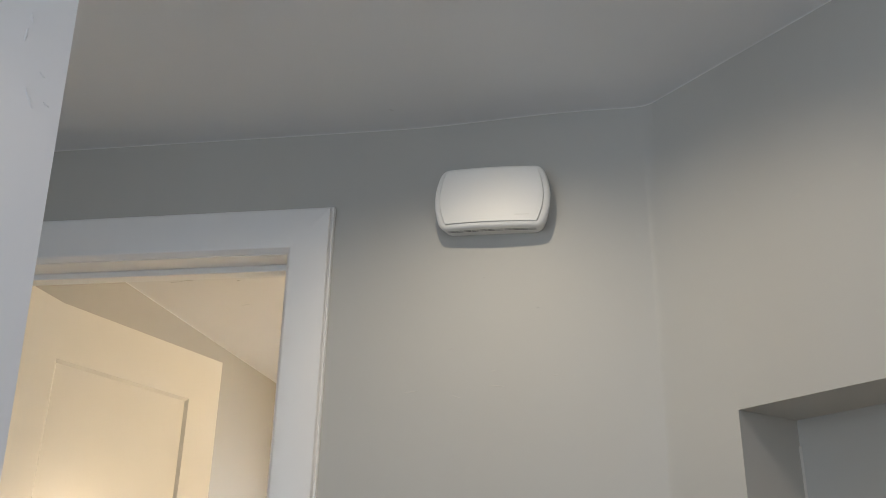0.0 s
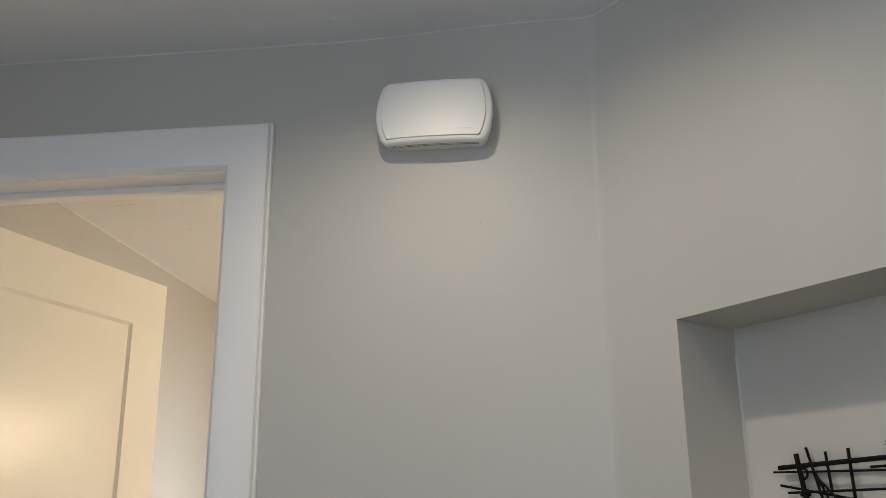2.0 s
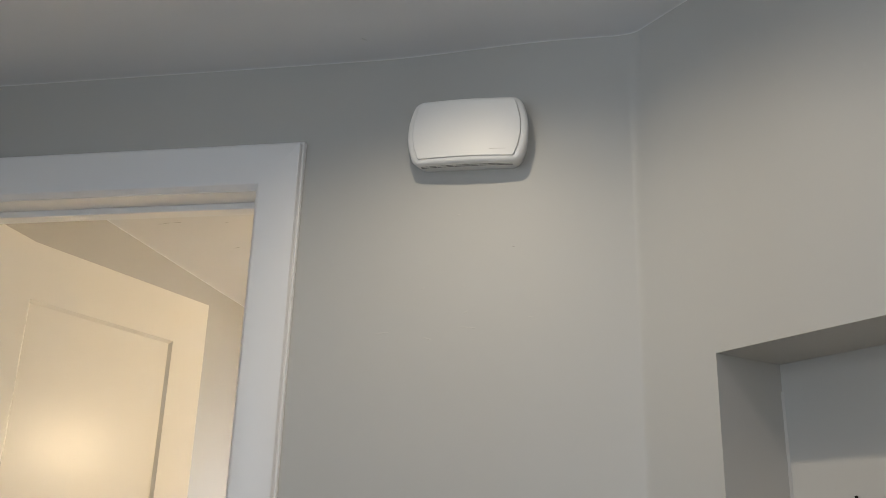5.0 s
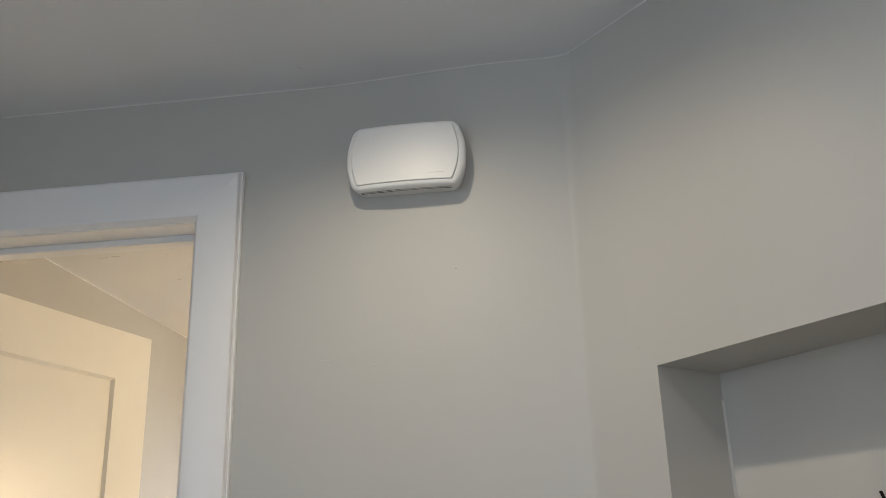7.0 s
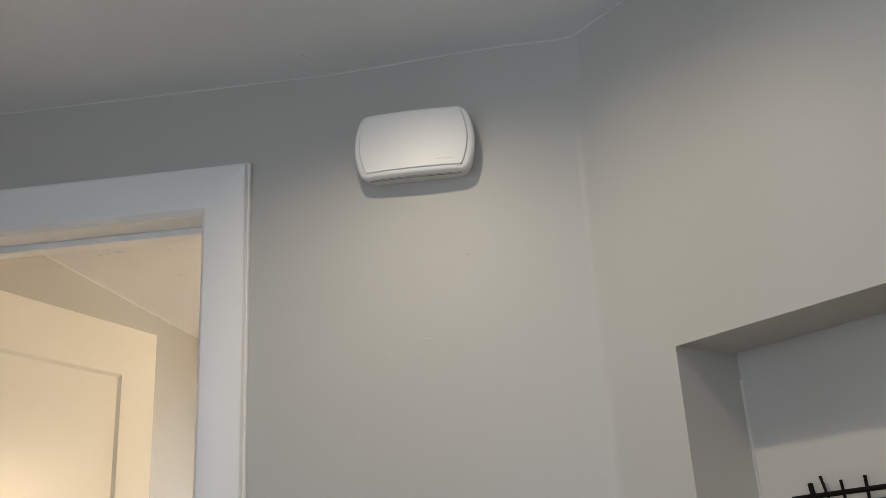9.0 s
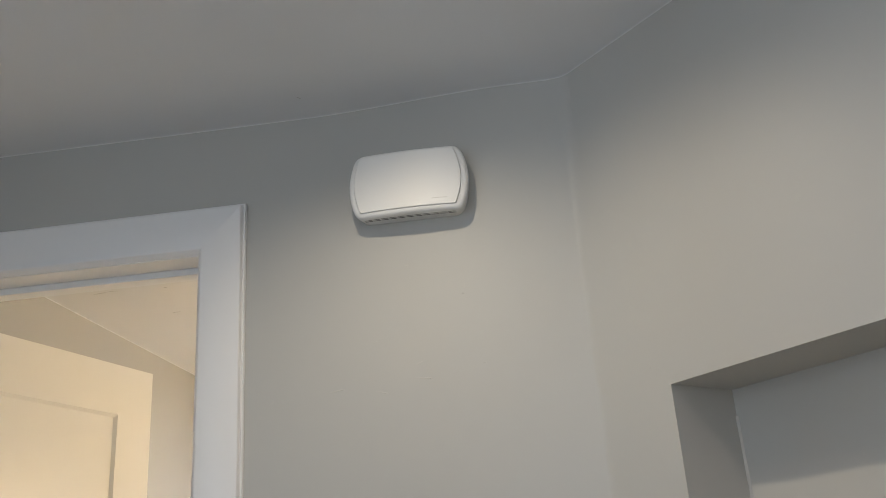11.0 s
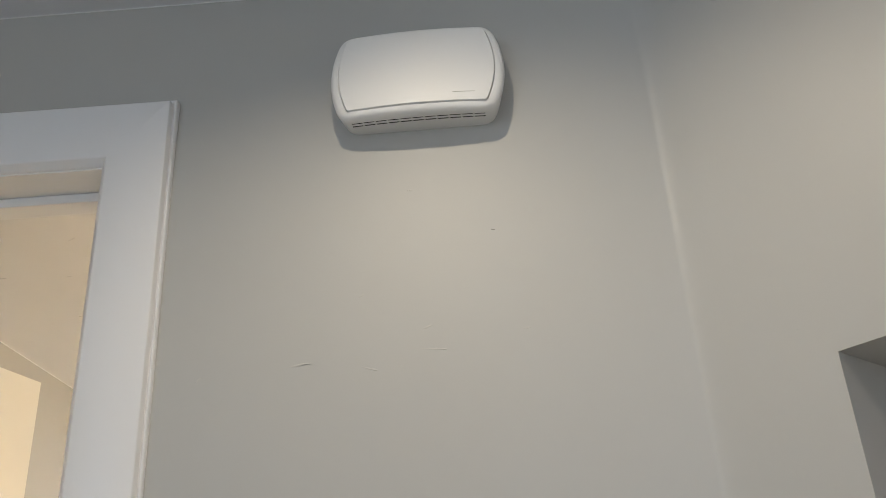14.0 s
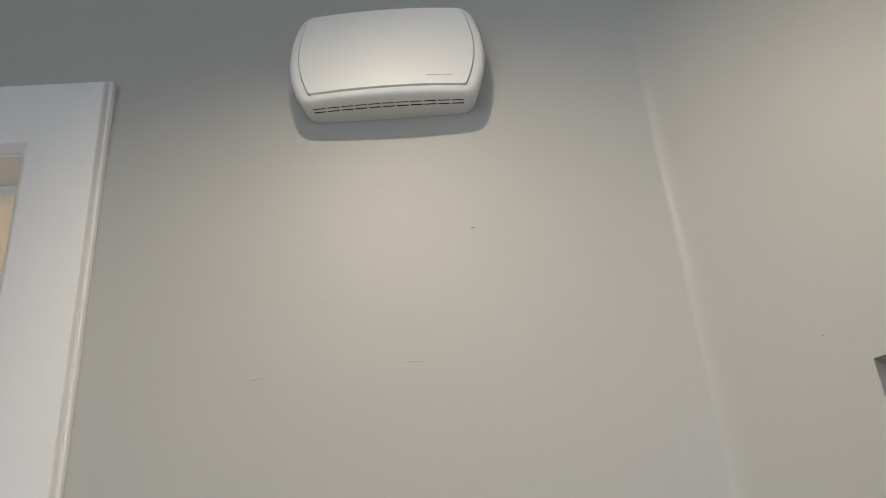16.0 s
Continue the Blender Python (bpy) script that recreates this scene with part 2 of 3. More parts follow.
bm = bmesh.new()
box(bm, X_W - 0.1, 0.9, Y_S - 0.12, 1.956, -0.1, 0)
structure(obj("floor", bm, FLOOR), "greyed oak floor of the hall", "floor")


# ---- ceiling with the hole of the downlight ----
def ceiling_field(bm, x0, x1, y0, y1, hole, R=0.050, n=48):
    """A flat field of ceiling with one round hole."""
    ring, rim = [], []
    for i in range(n):
        ang = 2 * math.pi * i / n
        dx, dy = math.cos(ang), math.sin(ang)
        ring.append(bm.verts.new((hole.x + R * dx, hole.y + R * dy, CEIL)))
        k = min(((x1 if dx > 0 else x0) - hole.x) / dx if abs(dx) > 1e-9 else 1e9, ((y1 if dy > 0 else y0) - hole.y) / dy if abs(dy) > 1e-9 else 1e9)
        rim.append(bm.verts.new((hole.x + k * dx, hole.y + k * dy, CEIL)))
    corners = {(x, y): bm.verts.new((x, y, CEIL)) for x in (x0, x1) for y in (y0, y1)}
    for i in range(n):
        p, q = rim[i], rim[(i + 1) % n]
        vs = [ring[i], p]
        for (x, y), v in corners.items():
            on_p = abs(p.co.x - x) < 1e-6 or abs(p.co.y - y) < 1e-6
            on_q = abs(q.co.x - x) < 1e-6 or abs(q.co.y - y) < 1e-6
            same = abs(p.co.x - q.co.x) < 1e-6 or abs(p.co.y - q.co.y) < 1e-6
            if on_p and on_q and not same:
                vs.append(v)
        bm.faces.new(vs + [q, ring[(i + 1) % n]])


def ceiling_sheet():
    bm = bmesh.new()
    ceiling_field(bm, X_W - 0.1, 0.9, 0.85, BACK - 0.002, LAMP)
    ceiling_field(bm, X_W - 0.1, 0.9, Y_S - 0.12, 0.85, FILL_LAMP)
    up = bmesh.ops.extrude_face_region(bm, geom=bm.faces[:])
    bmesh.ops.translate(bm, vec=(0, 0, 0.15), verts=[v for v in up["geom"] if isinstance(v, bmesh.types.BMVert)])
    return obj("ceiling", bm, CEILING)


hall_ceiling = structure(ceiling_sheet(), "flat off-white painted ceiling", "ceiling")

# thin pale paint line where ceiling and walls meet
def bead(name, line, r=0.0011):
    bm = bmesh.new()
    for k, (p, q) in enumerate(zip(line, line[1:])):
        tube(bm, (*p, CEIL - 0.0006), (*q, CEIL - 0.0006), r * (0.75 + 0.5 * noise.noise((k * 0.7, 0, 0)) ** 2), 6)
    return structure(obj(name, bm, CAULK), "thin pale paint line along the ceiling edge", "trim")


run = [(X_W + i * (-0.605 - X_W) / 24, wall_face(-1, CEIL) - 0.0008 - 0.0008 * noise.noise((i * 0.9, 3, 0))) for i in range(25)]
run += [(x, y - 0.001) for x, y in corner_at(CEIL)]
run += [tuple((DIAG @ Vector((0.012 + i * 0.05, -0.0008 - 0.0008 * noise.noise((i, 5, 1)), 0))).xy) for i in range(1, 21)]
bead("trim", run)

# ---- doorway: jambs, stop and mitred casing ----
frame_root = structure(new("door_1"), "white painted doorway with a moulded casing", "doorway")
bm = bmesh.new()
box(bm, OPEN_R - 0.018, OPEN_R, FRONT - 0.0075, BACK + 0.004, 0, HEAD)
part("jamb", bm, TRIM, frame_root, bevel=0.001)
bm = bmesh.new()
box(bm, OPEN_L, OPEN_L + 0.018, FRONT - 0.0075, BACK + 0.004, 0, HEAD)
part("jamb", bm, TRIM, frame_root, bevel=0.001)
JH = HEAD - 0.009
bm = bmesh.new()
box(bm, OPEN_L + 0.018, OPEN_R - 0.018, FRONT - 0.0075, 1.990, JH, HEAD)
part("head_jamb", bm, TRIM, frame_root, bevel=0.001)
bm = bmesh.new()
box(bm, OPEN_L + 0.018, OPEN_R - 0.018, 1.947, 1.980, JH - 0.013, JH)
part("stop", bm, TRIM, frame_root, bevel=0.0015)
for x0, x1 in ((OPEN_L + 0.018, OPEN_L + 0.029), (OPEN_R - 0.028, OPEN_R - 0.018)):
    bm = bmesh.new()
    box(bm, x0, x1, 1.947, 1.980, 0, JH - 0.0132)
    part("stop", bm, TRIM, frame_root, bevel=0.0015)

# casing profile: across the width from the opening outwards, and how far it stands off the wall
PROFILE = [(0, -0.0034), (0, 0.0105), (0.0008, 0.0118), (0.0066, 0.0188), (0.0076, 0.0200), (0.0092, 0.0206), (0.0792, 0.0206), (0.0803, 0.0203), (0.0810, 0.0195), (0.0813, 0.0180), (0.0815, 0.0118), (0.0820, 0.0106), (0.0830, 0.0106), (0.0842, 0.0122), (0.0856, 0.0122), (0.0866, 0.0114), (0.0870, 0.0098), (0.0870, -0.0034)]


def casing(points):
    """Sweeps the profile along mitred legs; points are pairs of the inner edge and the outward direction there."""
    bm = bmesh.new()
    rows = []
    for (x, z), (ox, oz) in points:
        rows.append([bm.verts.new((x + ox * w, FRONT - d, z + oz * w)) for w, d in PROFILE])
    for r, q in zip(rows, rows[1:]):
        for i in range(len(PROFILE) - 1):
            bm.faces.new((r[i], r[i + 1], q[i + 1], q[i]))
    for r in (rows[0], rows[-1]):
        bm.faces.new(r)
    ob = part("casing", bm, TRIM, frame_root)
    smooth_by_angle(ob, 42)
    return ob


IN_R, IN_L, IN_T = -0.692, -1.336, 2.038
casing([((IN_R, 0), (1, 0)), ((IN_R, IN_T), (1, 1.045))])
casing([((IN_R, IN_T), (1, 1.045)), ((IN_L, IN_T), (-1, 1.045))])
casing([((IN_L, IN_T), (-1, 1.045)), ((IN_L, 0), (-1, 0))])

# ---- far room ----
FX0, FX1, FY1, FCEIL = -1.50, 1.0, 4.5, 2.298
bm = bmesh.new()
box(bm, FX0 - 0.1, FX0, BACK, FY1 + 0.1, 0, FCEIL)
structure(obj("wall_bathroom_west", bm, FAR_WALL), "warm beige painted wall behind the open door", "wall")
bm = bmesh.new()
box(bm, FX0, -0.3, FY1, FY1 + 0.1, 0, FCEIL)
box(bm, 0.5, FX1 + 0.1, FY1, FY1 + 0.1, 0, FCEIL)
box(bm, -0.3, 0.5, FY1, FY1 + 0.1, 0, 0.9)
box(bm, -0.3, 0.5, FY1, FY1 + 0.1, 1.7, FCEIL)
structure(obj("wall_bathroom_north", bm, FAR_WALL), "beige painted bathroom wall with a small window", "wall")
bm = bmesh.new()
box(bm, FX1, FX1 + 0.1, 2.02, FY1, 0, FCEIL)
structure(obj("wall_bathroom_east", bm, FAR_WALL), "plain beige painted bathroom wall", "wall")
bm = bmesh.new()
box(bm, 0.14, FX1 + 0.1, BACK - 0.002, 2.02, 0, FCEIL)
structure(obj("wall_bathroom_south", bm, FAR_WALL), "plain beige painted bathroom wall", "wall")
window("window_2", -0.3, 0.5, 0.9, 1.7, pose(0, FY1, 0))
bm = bmesh.new()
box(bm, FX0 - 0.1, FX1 + 0.1, BACK, FY1 + 0.1, FCEIL, FCEIL + 0.15)
far_ceiling = structure(obj("ceiling_bathroom", bm, FAR_CEIL), "off-white bathroom ceiling with small scuffs", "ceiling")
bm = bmesh.new()
box(bm, FX0 - 0.1, FX1 + 0.1, 1.958, FY1 + 0.1, -0.1, 0.0)
structure(obj("floor_bathroom", bm, TILE), "pale bathroom floor", "floor")
bm = bmesh.new()
for k in range(24):
    y0 = BACK + k * 0.1
    tube(bm, (FX0 + 0.0008, y0, FCEIL - 0.0008), (FX0 + 0.0008, y0 + 0.1, FCEIL - 0.0008), 0.0012 + 0.0005 * noise.noise((k, 9, 0)), 6)
structure(obj("trim_bathroom", bm, CAULK), "thin pale caulk line along the ceiling edge", "trim")

# ---- open bathroom door, two-panel slab with a trimmed top ----
def panel_door(name, width, height, thick, top, panels, material, label):
    """A slab door from x=0 (hinges) to x=width, faces at y=0 (back) and y=-thick; top: (x, z) along the top edge."""
    root = tagged(new(name), label, "door")
    bm = bmesh.new()
    # stiles run to the sloping top; rails and panels lie between
    def slab(x0, x1, z0, zs):
        def ztop(x):
            for (xa, za), (xb, zb) in zip(zs, zs[1:]):
                if xa <= x <= xb:
                    return za + (zb - za) * (x - xa) / max(1e-9, xb - xa)
            return zs[-1][1]
        pts = [(x0, z0), (x1, z0), (x1, ztop(x1))] + [(x, z) for x, z in reversed(zs) if x0 < x < x1] + [(x0, ztop(x0))]
        prism(bm, pts, 0, thick, Matrix(((1, 0, 0, 0), (0, 0, -1, 0), (0, 1, 0, 0), (0, 0, 0, 1))))
    px0, px1 = panels[0][0], panels[0][1]
    slab(0, px0, 0.01, top)
    slab(px1, width, 0.01, top)
    edges = [0.01]
    for p in sorted(panels, key=lambda p: p[2]):
        edges += [p[2], p[3]]
    for z0, z1 in zip(edges[0::2], edges[1::2]):
        slab(px0, px1, z0, [(0, z1), (width, z1)])
    slab(px0, px1, edges[-1], top)
    bmesh.ops.remove_doubles(bm, verts=bm.verts[:], dist=0.0001)
    part("frame", bm, material, root)
    for x0, x1, z0, z1 in panels:
        bm = bmesh.new()
        for side in (0, 1):
            y = -thick if side else 0.0
            s = 1 if side else -1
            rings = []
            for inset, depth in ((0, 0.0), (0.0006, 0.0008), (0.0072, 0.0066), (0.0080, 0.0069)):
                rings.append([bm.verts.new((x, y + s * depth, z)) for x, z in ((x0 + inset, z0 + inset), (x1 - inset, z0 + inset), (x1 - inset, z1 - inset), (x0 + inset, z1 - inset))])
            for r, q in zip(rings, rings[1:]):
                for i in range(4):
                    bm.faces.new((r[i], r[(i + 1) % 4], q[(i + 1) % 4], q[i]))
            bm.faces.new(rings[-1])
        part("panel", bm, material, root)
    return root


HINGE = Vector((-1.308, 2.004, 0))
FREE = Vector((-1.140, 2.676, 0))
ang = math.degrees(math.atan2(FREE.y - HINGE.y, FREE.x - HINGE.x))
DW = (FREE - HINGE).length
bath_door = panel_door("open_door", DW, 2.027, 0.035, [(0, 2.044), (0.028, 2.0375), (0.105, 2.0265), (DW, 2.027)], [(0.112, DW - 0.125, 1.05, 1.901), (0.112, DW - 0.125, 0.22, 0.90)], DOOR, "white painted two-panel door standing open, top edge trimmed")
bath_door.matrix_world = pose(HINGE.x, HINGE.y, 0, 0, 0, ang) @ pose(0, 0.035, 0)
for zc in (1.835, 0.25):
    bm = bmesh.new()
    tube(bm, (-0.006, -0.036, zc - 0.038), (-0.006, -0.036, zc + 0.038), 0.0055, 12)
    tube(bm, (-0.006, -0.036, zc + 0.038), (-0.006, -0.036, zc + 0.043), 0.0035, 10)
    box(bm, -0.002, -0.0003, -0.034, -0.006, zc - 0.037, zc + 0.037)
    part("hinge", bm, BLACK, bath_door, "black metal butt hinge")
bm = bmesh.new()
revolve(bm, [(0.0, 0.0), (0.03, 0.0), (0.03, 0.006), (0.012, 0.010), (0.011, 0.03), (0.024, 0.036), (0.028, 0.048), (0.022, 0.060), (0.0, 0.063)], 24, pose(DW - 0.06, -0.035, 0.95, 90, 0, 0))
part("knob", bm, BLACK, bath_door, "round black door knob", smooth=True)

# ---- near door, standing open beside the camera ----
hall_door = panel_door("hall_door", 0.74, 2.2, 0.035, [(0, 2.2), (0.74, 2.2)], [(0.115, 0.625, 1.05, 2.07), (0.115, 0.625, 0.22, 0.90)], HALL_DOOR, "white enamelled hall door, scuffed and standing ajar")
hall_door.matrix_world = pose(-0.570, 0.972, 1.9, 0, 0, 58) @ pose(0, 0, 0, 0, -1.8, 0) @ pose(-0.74, 0.035, -1.9)

# ---- downlight ----
light_root = tagged(new("ceiling_downlight"), "small round recessed ceiling downlight, lit", "downlight", "hall downlights")
light_root.location = (LAMP.x, LAMP.y, CEIL)
bm = bmesh.new()
revolve(bm, [(0.0485, 0.0), (0.050, -0.003), (0.072, -0.005), (0.090, -0.003), (0.093, 0.0)])
part("trim_ring", bm, TRIM, light_root, "white trim ring", smooth=True)
bm = bmesh.new()
revolve(bm, [(0.0485, 0.0), (0.045, 0.03), (0.040, 0.06), (0.036, 0.075)])
part("reflector", bm, STEEL, light_root, "bright inner reflector", smooth=True)
bm = bmesh.new()
revolve(bm, [(0.0, 0.066), (0.038, 0.066), (0.038, 0.072), (0.0, 0.072)], 32)
part("lens", bm, GLOW, light_root, "glowing lamp lens")
# unseen fixture, added to go with the niche fill lamp
copy_thing(light_root, pose(FILL_LAMP.x, FILL_LAMP.y, CEIL - 0.0005))

# ---- vanity light in the far room ----
van = tagged(new("vanity_light"), "warm glowing wall light in the bathroom", "wall light")
van.matrix_world = pose(FX1, 3.42, 1.80, 0, 0, -90)
bm = bmesh.new()
revolve(bm, [(0.0, 0.0), (0.055, 0.0), (0.055, 0.012), (0.02, 0.02), (0.012, 0.05)], 32, pose(0, 0, 0.06, 90, 0, 0))
part("back_plate", bm, STEEL, van, "steel back plate")
bm = bmesh.new()
revolve(bm, [(0.035, 0.10), (0.055, -0.02), (0.053, -0.02), (0.033, 0.10)], 32, pose(0, -0.16, -0.02))
ob = part("shade", bm, SHADE, van, "frosted glass shade", smooth=True)
ob.visible_shadow = False

# ---- door chime ----
def barrel(half, swell, z0, z1, r, per=16):
    """Outline of a box with bowed sides and rounded corners, as (x, z) pairs."""
    zc, hz = (z0 + z1) / 2, (z1 - z0) / 2

    def side(z):
        return half + swell * (1 - ((z - zc) / hz) ** 2)

    pts = []
    for sx, sz in ((1, -1), (1, 1), (-1, 1), (-1, -1)):
        zk = zc + sz * hz
        inner = [(sx * side(zk - sz * r), zk - sz * r), (sx * half, zk), (sx * (half - r), zk)]
        if sx * sz > 0:
            p, c, q = inner
        else:
            q, c, p = inner
        curve = []
        for i in range(7):
            k = i / 6
            curve.append(tuple((1 - k) ** 2 * p[j] + 2 * k * (1 - k) * c[j] + k * k * q[j] for j in (0, 1)))
        pts.append(curve)
    out = []
    for n in range(4):
        out += pts[n]
        a, b = pts[n][-1], pts[(n + 1) % 4][0]
        for i in range(1, per):
            k = i / per
            z = a[1] + (b[1] - a[1]) * k
            if n % 2 == 0:
                out.append((math.copysign(side(z), a[0]), z))
            else:
                out.append((a[0] + (b[0] - a[0]) * k, z))
    return out


def swell_at(x):
    return 0.0092 * (1 - (x / 0.105) ** 2)


def loft(bm, rings, close=True):
    rows = [[bm.verts.new(p) for p in ring] for ring in rings]
    n = len(rows[0])
    for r, q in zip(rows, rows[1:]):
        for i in range(n):
            bm.faces.new((r[i], r[(i + 1) % n], q[(i + 1) % n], q[i]))
    if close:
        mid = bm.verts.new(tuple(sum(v.co[j] for v in rows[-1]) / n for j in range(3)))
        for i in range(n):
            bm.faces.new((rows[-1][i], rows[-1][(i + 1) % n], mid))


def ring(outline, y, follow, shrink=0.0):
    made = []
    for x, z in outline:
        xs, zs = x * (1 - shrink / 0.10), z * (1 - shrink / 0.06)
        made.append((xs, y - follow * swell_at(xs), zs))
    return made


CHX, CHZ = -0.2950, 2.1133
chime = tagged(new("door_chime"), "white plastic door chime box mounted on the wall", "door chime")
chime.matrix_world = pose(CHX, 1.8875, CHZ, 0, 1.2, -3.0) @ Matrix.Diagonal((1, 0.90, 1.018, 1))
body = barrel(0.0925, 0.0150, -0.0585, 0.0614, 0.013)
cover = barrel(0.0838, 0.0118, -0.0495, 0.0550, 0.0035)
gap = barrel(0.0846, 0.0119, -0.0504, 0.0557, 0.0038)
bm = bmesh.new()
loft(bm, [ring(body, 0.012, 0, 0.0045), ring(body, 0, 0, 0.0045), ring(body, -0.006, 0, 0.0035), ring(body, -0.018, 0.5, 0.0018), ring(body, -0.0325, 1), ring(body, -0.0365, 1, 0.0007), ring(body, -0.0395, 1, 0.0020), ring(body, -0.0415, 1, 0.0042), ring(body, -0.0423, 1, 0.0065), ring(gap, -0.0430, 1), ring(gap, -0.0405, 1, 0.0001), ring(cover, -0.0405, 1, -0.0002)], close=False)
ob = part("body", bm, PLASTIC, chime)
smooth_by_angle(ob, 38)
bm = bmesh.new()
rings = [ring(cover, -0.0365, 1), ring(cover, -0.0446, 1), ring(cover, -0.0453, 1, 0.0006)]
rings += [[(x * k, -0.0455 - swell_at(x * k), 0.002 + (z - 0.002) * k) for x, z in cover] for k in (0.96, 0.85, 0.7, 0.5, 0.3, 0.1)]
loft(bm, rings)
ob = part("cover", bm, PLASTIC, chime, "smooth snap-on front cover")
smooth_by_angle(ob, 38)
bm = bmesh.new()
box(bm, -0.0135, 0.0135, -0.0003, 0.002, -0.0004, 0.0004)
part("logo_bar", bm, EMBOSS, chime, "thin grey embossed marking").matrix_basis = pose(0.057, -0.0456 - swell_at(0.057), -0.038, 0, 0, 6.2)
# no openings are cut: dark bars carry the shade of the vent slots
slot_mesh = None
for row, yr in enumerate((0.0282, 0.0205)):
    for k in range(11):
        xm = -0.0745 + k * 0.0149
        y = -(yr + 0.62 * swell_at(xm))
        tilt = math.degrees(math.atan(0.62 * 2 * 0.0092 * xm / 0.105 ** 2))
        if slot_mesh is None:
            bm = bmesh.new()
            box(bm, -0.0064, 0.0064, -0.0006, 0.0006, -0.0004, 0.0006)
            ob = part("vent_slot", bm, SLOT_SHADE, chime, "vent slot, its shade put in as a dark bar")
            slot_mesh = ob.data
        else:
            ob = new("vent_slot", slot_mesh)
            ob.parent = chime
        sw = swell_at(xm)
        ob.matrix_basis = pose(xm, y, -0.05675 - 0.00175 * (-y - 0.018 - 0.5 * sw) / (0.0145 + 0.5 * sw), 0, 0, tilt) @ Matrix.Diagonal((1, 1.35 if row else 1.0, 1, 1))

# ---- wrought-iron sculpture in the niche ----
art = tagged(new("wall_sculpture"), "black wrought-iron rod sculpture leaning inside the niche", "wall sculpture")
art.matrix_world = DIAG @ pose(0.007, 0, -0.002)
RODS = [
    (0.189, 1.4840, 0.470, 1.4965, 0.0036, 0.128), (0.182, 1.4780, 0.480, 1.4720, 0.0017, 0.124), (0.190, 1.4590, 0.330, 1.4320, 0.0019, 0.126),
    (0.203, 1.4480, 0.465, 1.4520, 0.0019, 0.123), (0.221, 1.5030, 0.230, 1.4320, 0.0038, 0.126), (0.2355, 1.5115, 0.2540, 1.4320, 0.0022, 0.130),
    (0.2440, 1.4900, 0.2700, 1.4320, 0.0019, 0.121), (0.265, 1.5040, 0.2680, 1.4510, 0.0022, 0.130), (0.300, 1.5070, 0.3010, 1.4320, 0.0024, 0.130),
    (0.356, 1.5130, 0.3850, 1.4320, 0.0022, 0.130), (0.328, 1.4800, 0.470, 1.4830, 0.0019, 0.131), (0.256, 1.4660, 0.2860, 1.4320, 0.0020, 0.119),
    (0.195, 1.4340, 0.470, 1.4335, 0.0030, 0.128), (0.430, 1.5100, 0.4250, 1.4320, 0.0034, 0.127),
]
for s0, z0, s1, z1, r, d in RODS:
    bm = bmesh.new()
    tube(bm, (s0, d, z0), (s1, d, z1), r, 8)
    part("rod", bm, IRON, art, bevel=0.0005)
bm = bmesh.new()
for i in range(16):
    p, q = (2 * math.pi * i / 16, 2 * math.pi * (i + 1) / 16)
    tube(bm, (0.2285 + 0.0068 * math.cos(p), 0.127, 1.4745 + 0.0075 * math.sin(p)), (0.2285 + 0.0068 * math.cos(q), 0.127, 1.4745 + 0.0075 * math.sin(q)), 0.0018, 8)
part("ring", bm, IRON, art)
for s, z in ((0.2253, 1.445), (0.4275, 1.445)):
    bm = bmesh.new()
    tube(bm, (s, 0.122, z), (s, ND + 0.001, z), 0.003, 8)
    part("standoff", bm, IRON, art)

# ---- small marks in the paint ----
def fleck(name, parent, m, length, width, depth, material, seed, label=""):
    """A small uneven smear or nick lying on a surface; x along it, y out of the surface."""
    rnd = random.Random(seed)
    bm = bmesh.new()
    n = 9
    rows = []
    for i in range(n):
        k = i / (n - 1)
        w = width * math.sin(math.pi * (0.08 + 0.84 * k)) * rnd.uniform(0.6, 1.1)
        x, c = (k - 0.5) * length, rnd.uniform(-0.3, 0.3) * width
        rows.append([bm.verts.new((x, 0.0004, c - w)), bm.verts.new((x, -depth, c)), bm.verts.new((x, 0.0004, c + w))])
    for r, q in zip(rows, rows[1:]):
        bm.faces.new((r[0], r[1], q[1], q[0]))
        bm.faces.new((r[1], r[2], q[2], q[1]))
    ob = part(name, bm, material, parent, label, smooth=True)
    ob.matrix_basis = m
    return ob


def on_wall(x, z, turn=0):
    return pose(x, wall_face(x, z), z, 0, turn, -3)


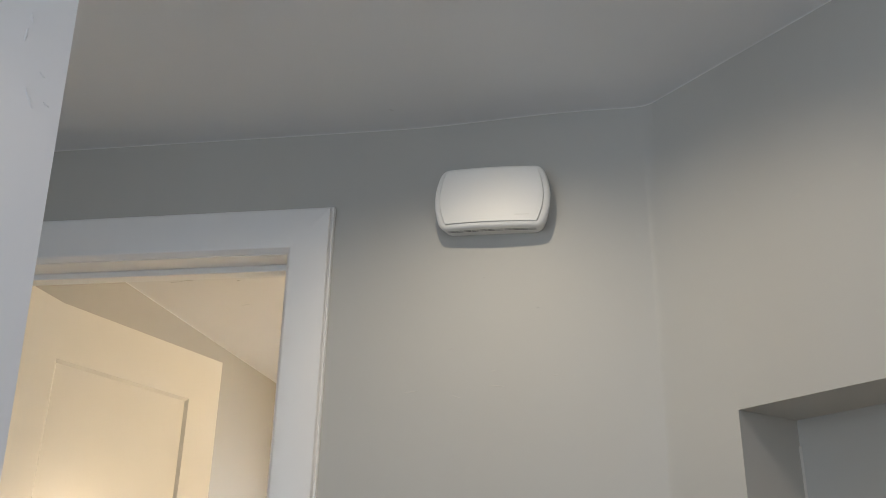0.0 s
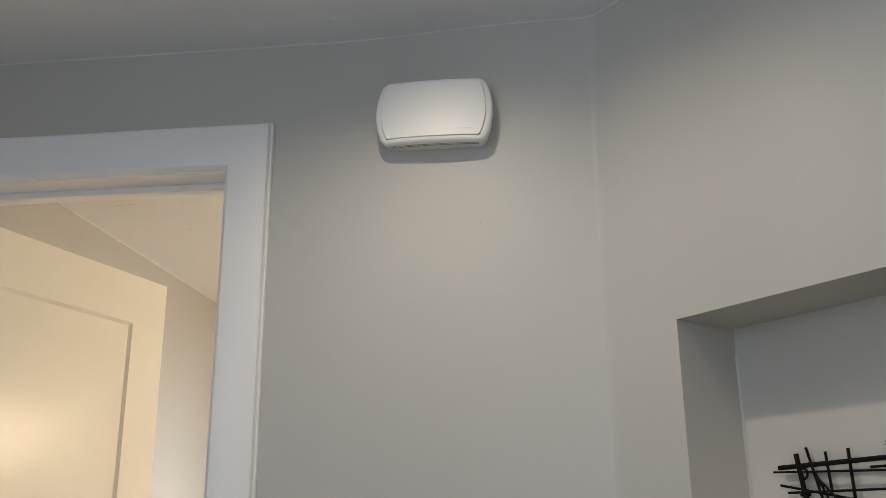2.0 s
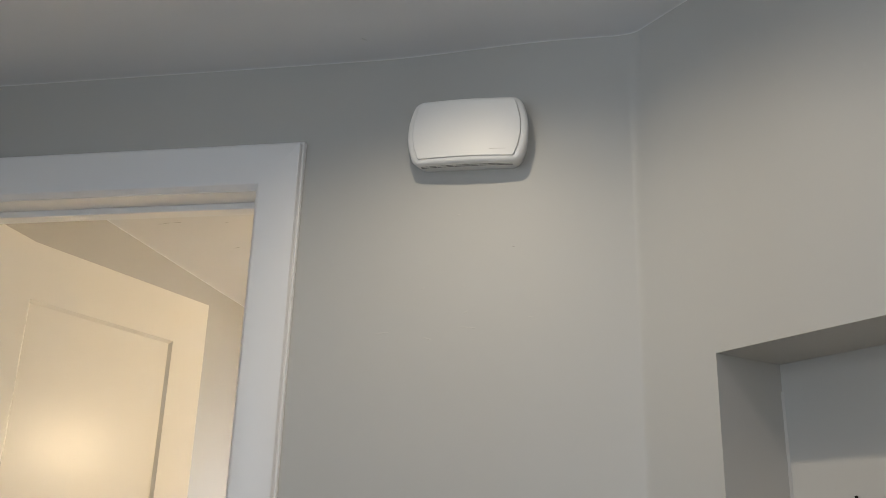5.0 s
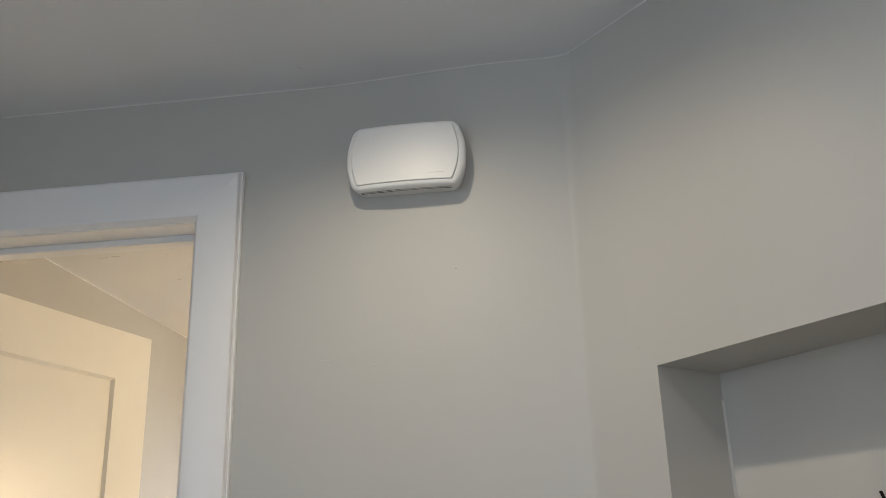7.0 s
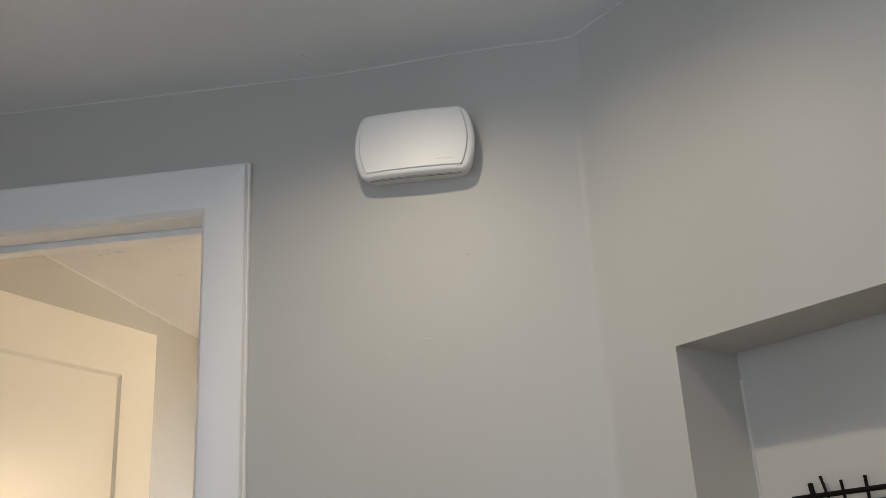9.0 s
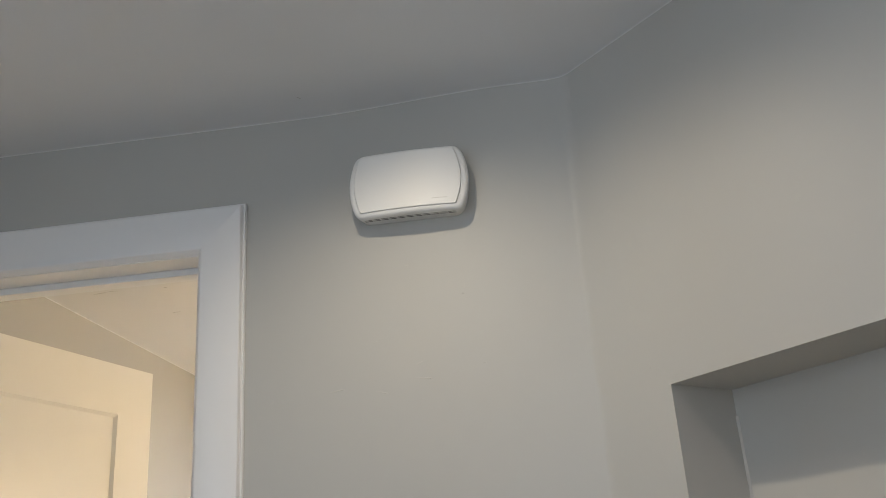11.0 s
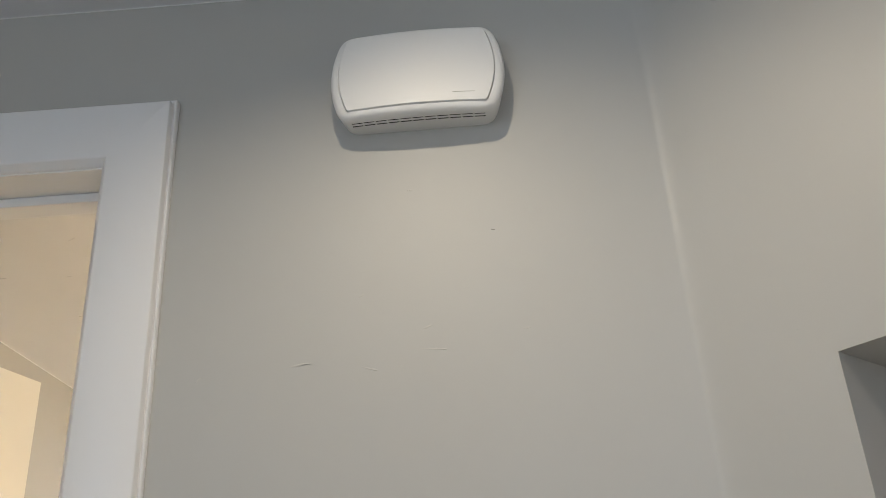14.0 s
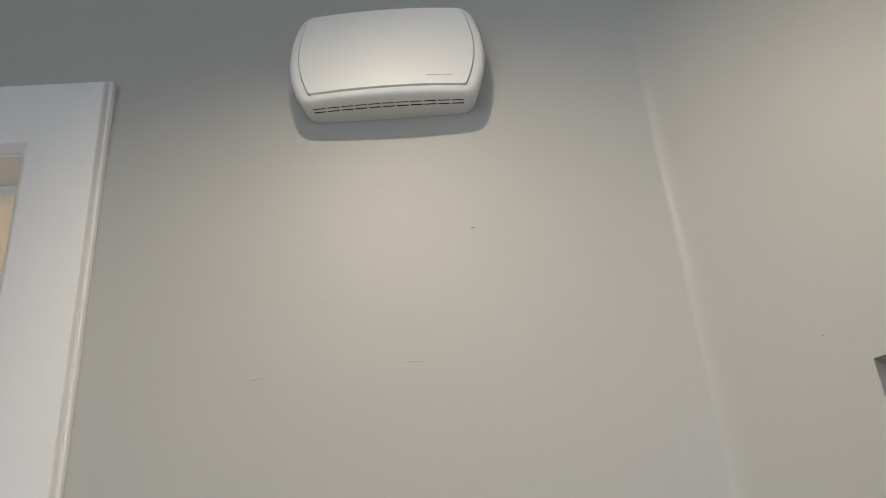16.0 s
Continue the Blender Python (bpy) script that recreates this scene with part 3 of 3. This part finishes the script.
fleck("nick", wall_n, on_wall(-0.2185, 1.9135, 8), 0.0045, 0.0005, 0.0008, NICK, 1, "tiny dark nick in the paint")
for k, (x, z, turn, l) in enumerate(((-0.295, 1.774, 5, 0.030), (-0.366, 1.757, 15, 0.020), (-0.448, 1.766, -5, 0.035), (-0.556, 1.757, -40, 0.008), (-0.374, 1.843, -30, 0.008), (-0.314, 1.975, 0, 0.006), (-0.30, 1.80, -20, 0.012), (-0.19, 1.79, 0, 0.008))):
    fleck("paint_ridge", wall_n, on_wall(x, z, turn) @ pose(0, -0.0002, 0), l, 0.0016, 0.0005, CORNER, 20 + k)
fleck("nick", wall_d, DIAG @ pose(0.100, 0, 1.736), 0.0022, 0.0004, 0.0006, NICK, 3, "tiny dark nick in the paint")
for k, (z, l) in enumerate(((1.683, 0.010), (1.676, 0.006))):
    fleck("edge_chip", wall_d, DIAG @ pose(S0 - 0.0008, 0, z, 0, 90, 0), l * 0.7, 0.0010, 0.0006, CORNER, 40 + k, "pale chipped paint on the niche edge")
for k, (x, y, turn, l) in enumerate(((-1.218, 2.985, 15, 0.035), (-1.345, 2.742, 10, 0.05), (-1.30, 2.735, -10, 0.03), (-1.065, 2.569, 30, 0.025), (-1.211, 2.538, 35, 0.025), (-1.24, 2.55, 60, 0.02), (-1.15, 2.75, 0, 0.012))):
    fleck("scuff", far_ceiling, pose(x, y, FCEIL, -90, 0, 0) @ pose(0, 0, 0, 0, turn, 0), l * 0.8, 0.0017, 0.0006, GREYMARK, 60 + k, "grey scuff in the ceiling paint")
for k, (x, z, turn, l) in enumerate(((-0.0275, 1.810, 62, 0.018), (-0.0200, 1.835, 40, 0.006), (-0.0130, 1.810, 25, 0.006), (-0.0356, 1.883, 75, 0.010), (-0.0380, 1.865, 95, 0.013))):
    fleck("scuff", hall_door, pose(0.74 + x, -0.035, z, 0, turn, 0), l, 0.0017, 0.0014, HALL_DOOR, 80 + k, "raised scuff in the door paint")
fleck("scuff", hall_ceiling, pose(-0.485, 1.826, CEIL, -90, 0, 0) @ pose(0, 0, 0, 0, -50, 0), 0.011, 0.0013, 0.0006, GREYMARK, 95, "grey scuff in the ceiling paint")
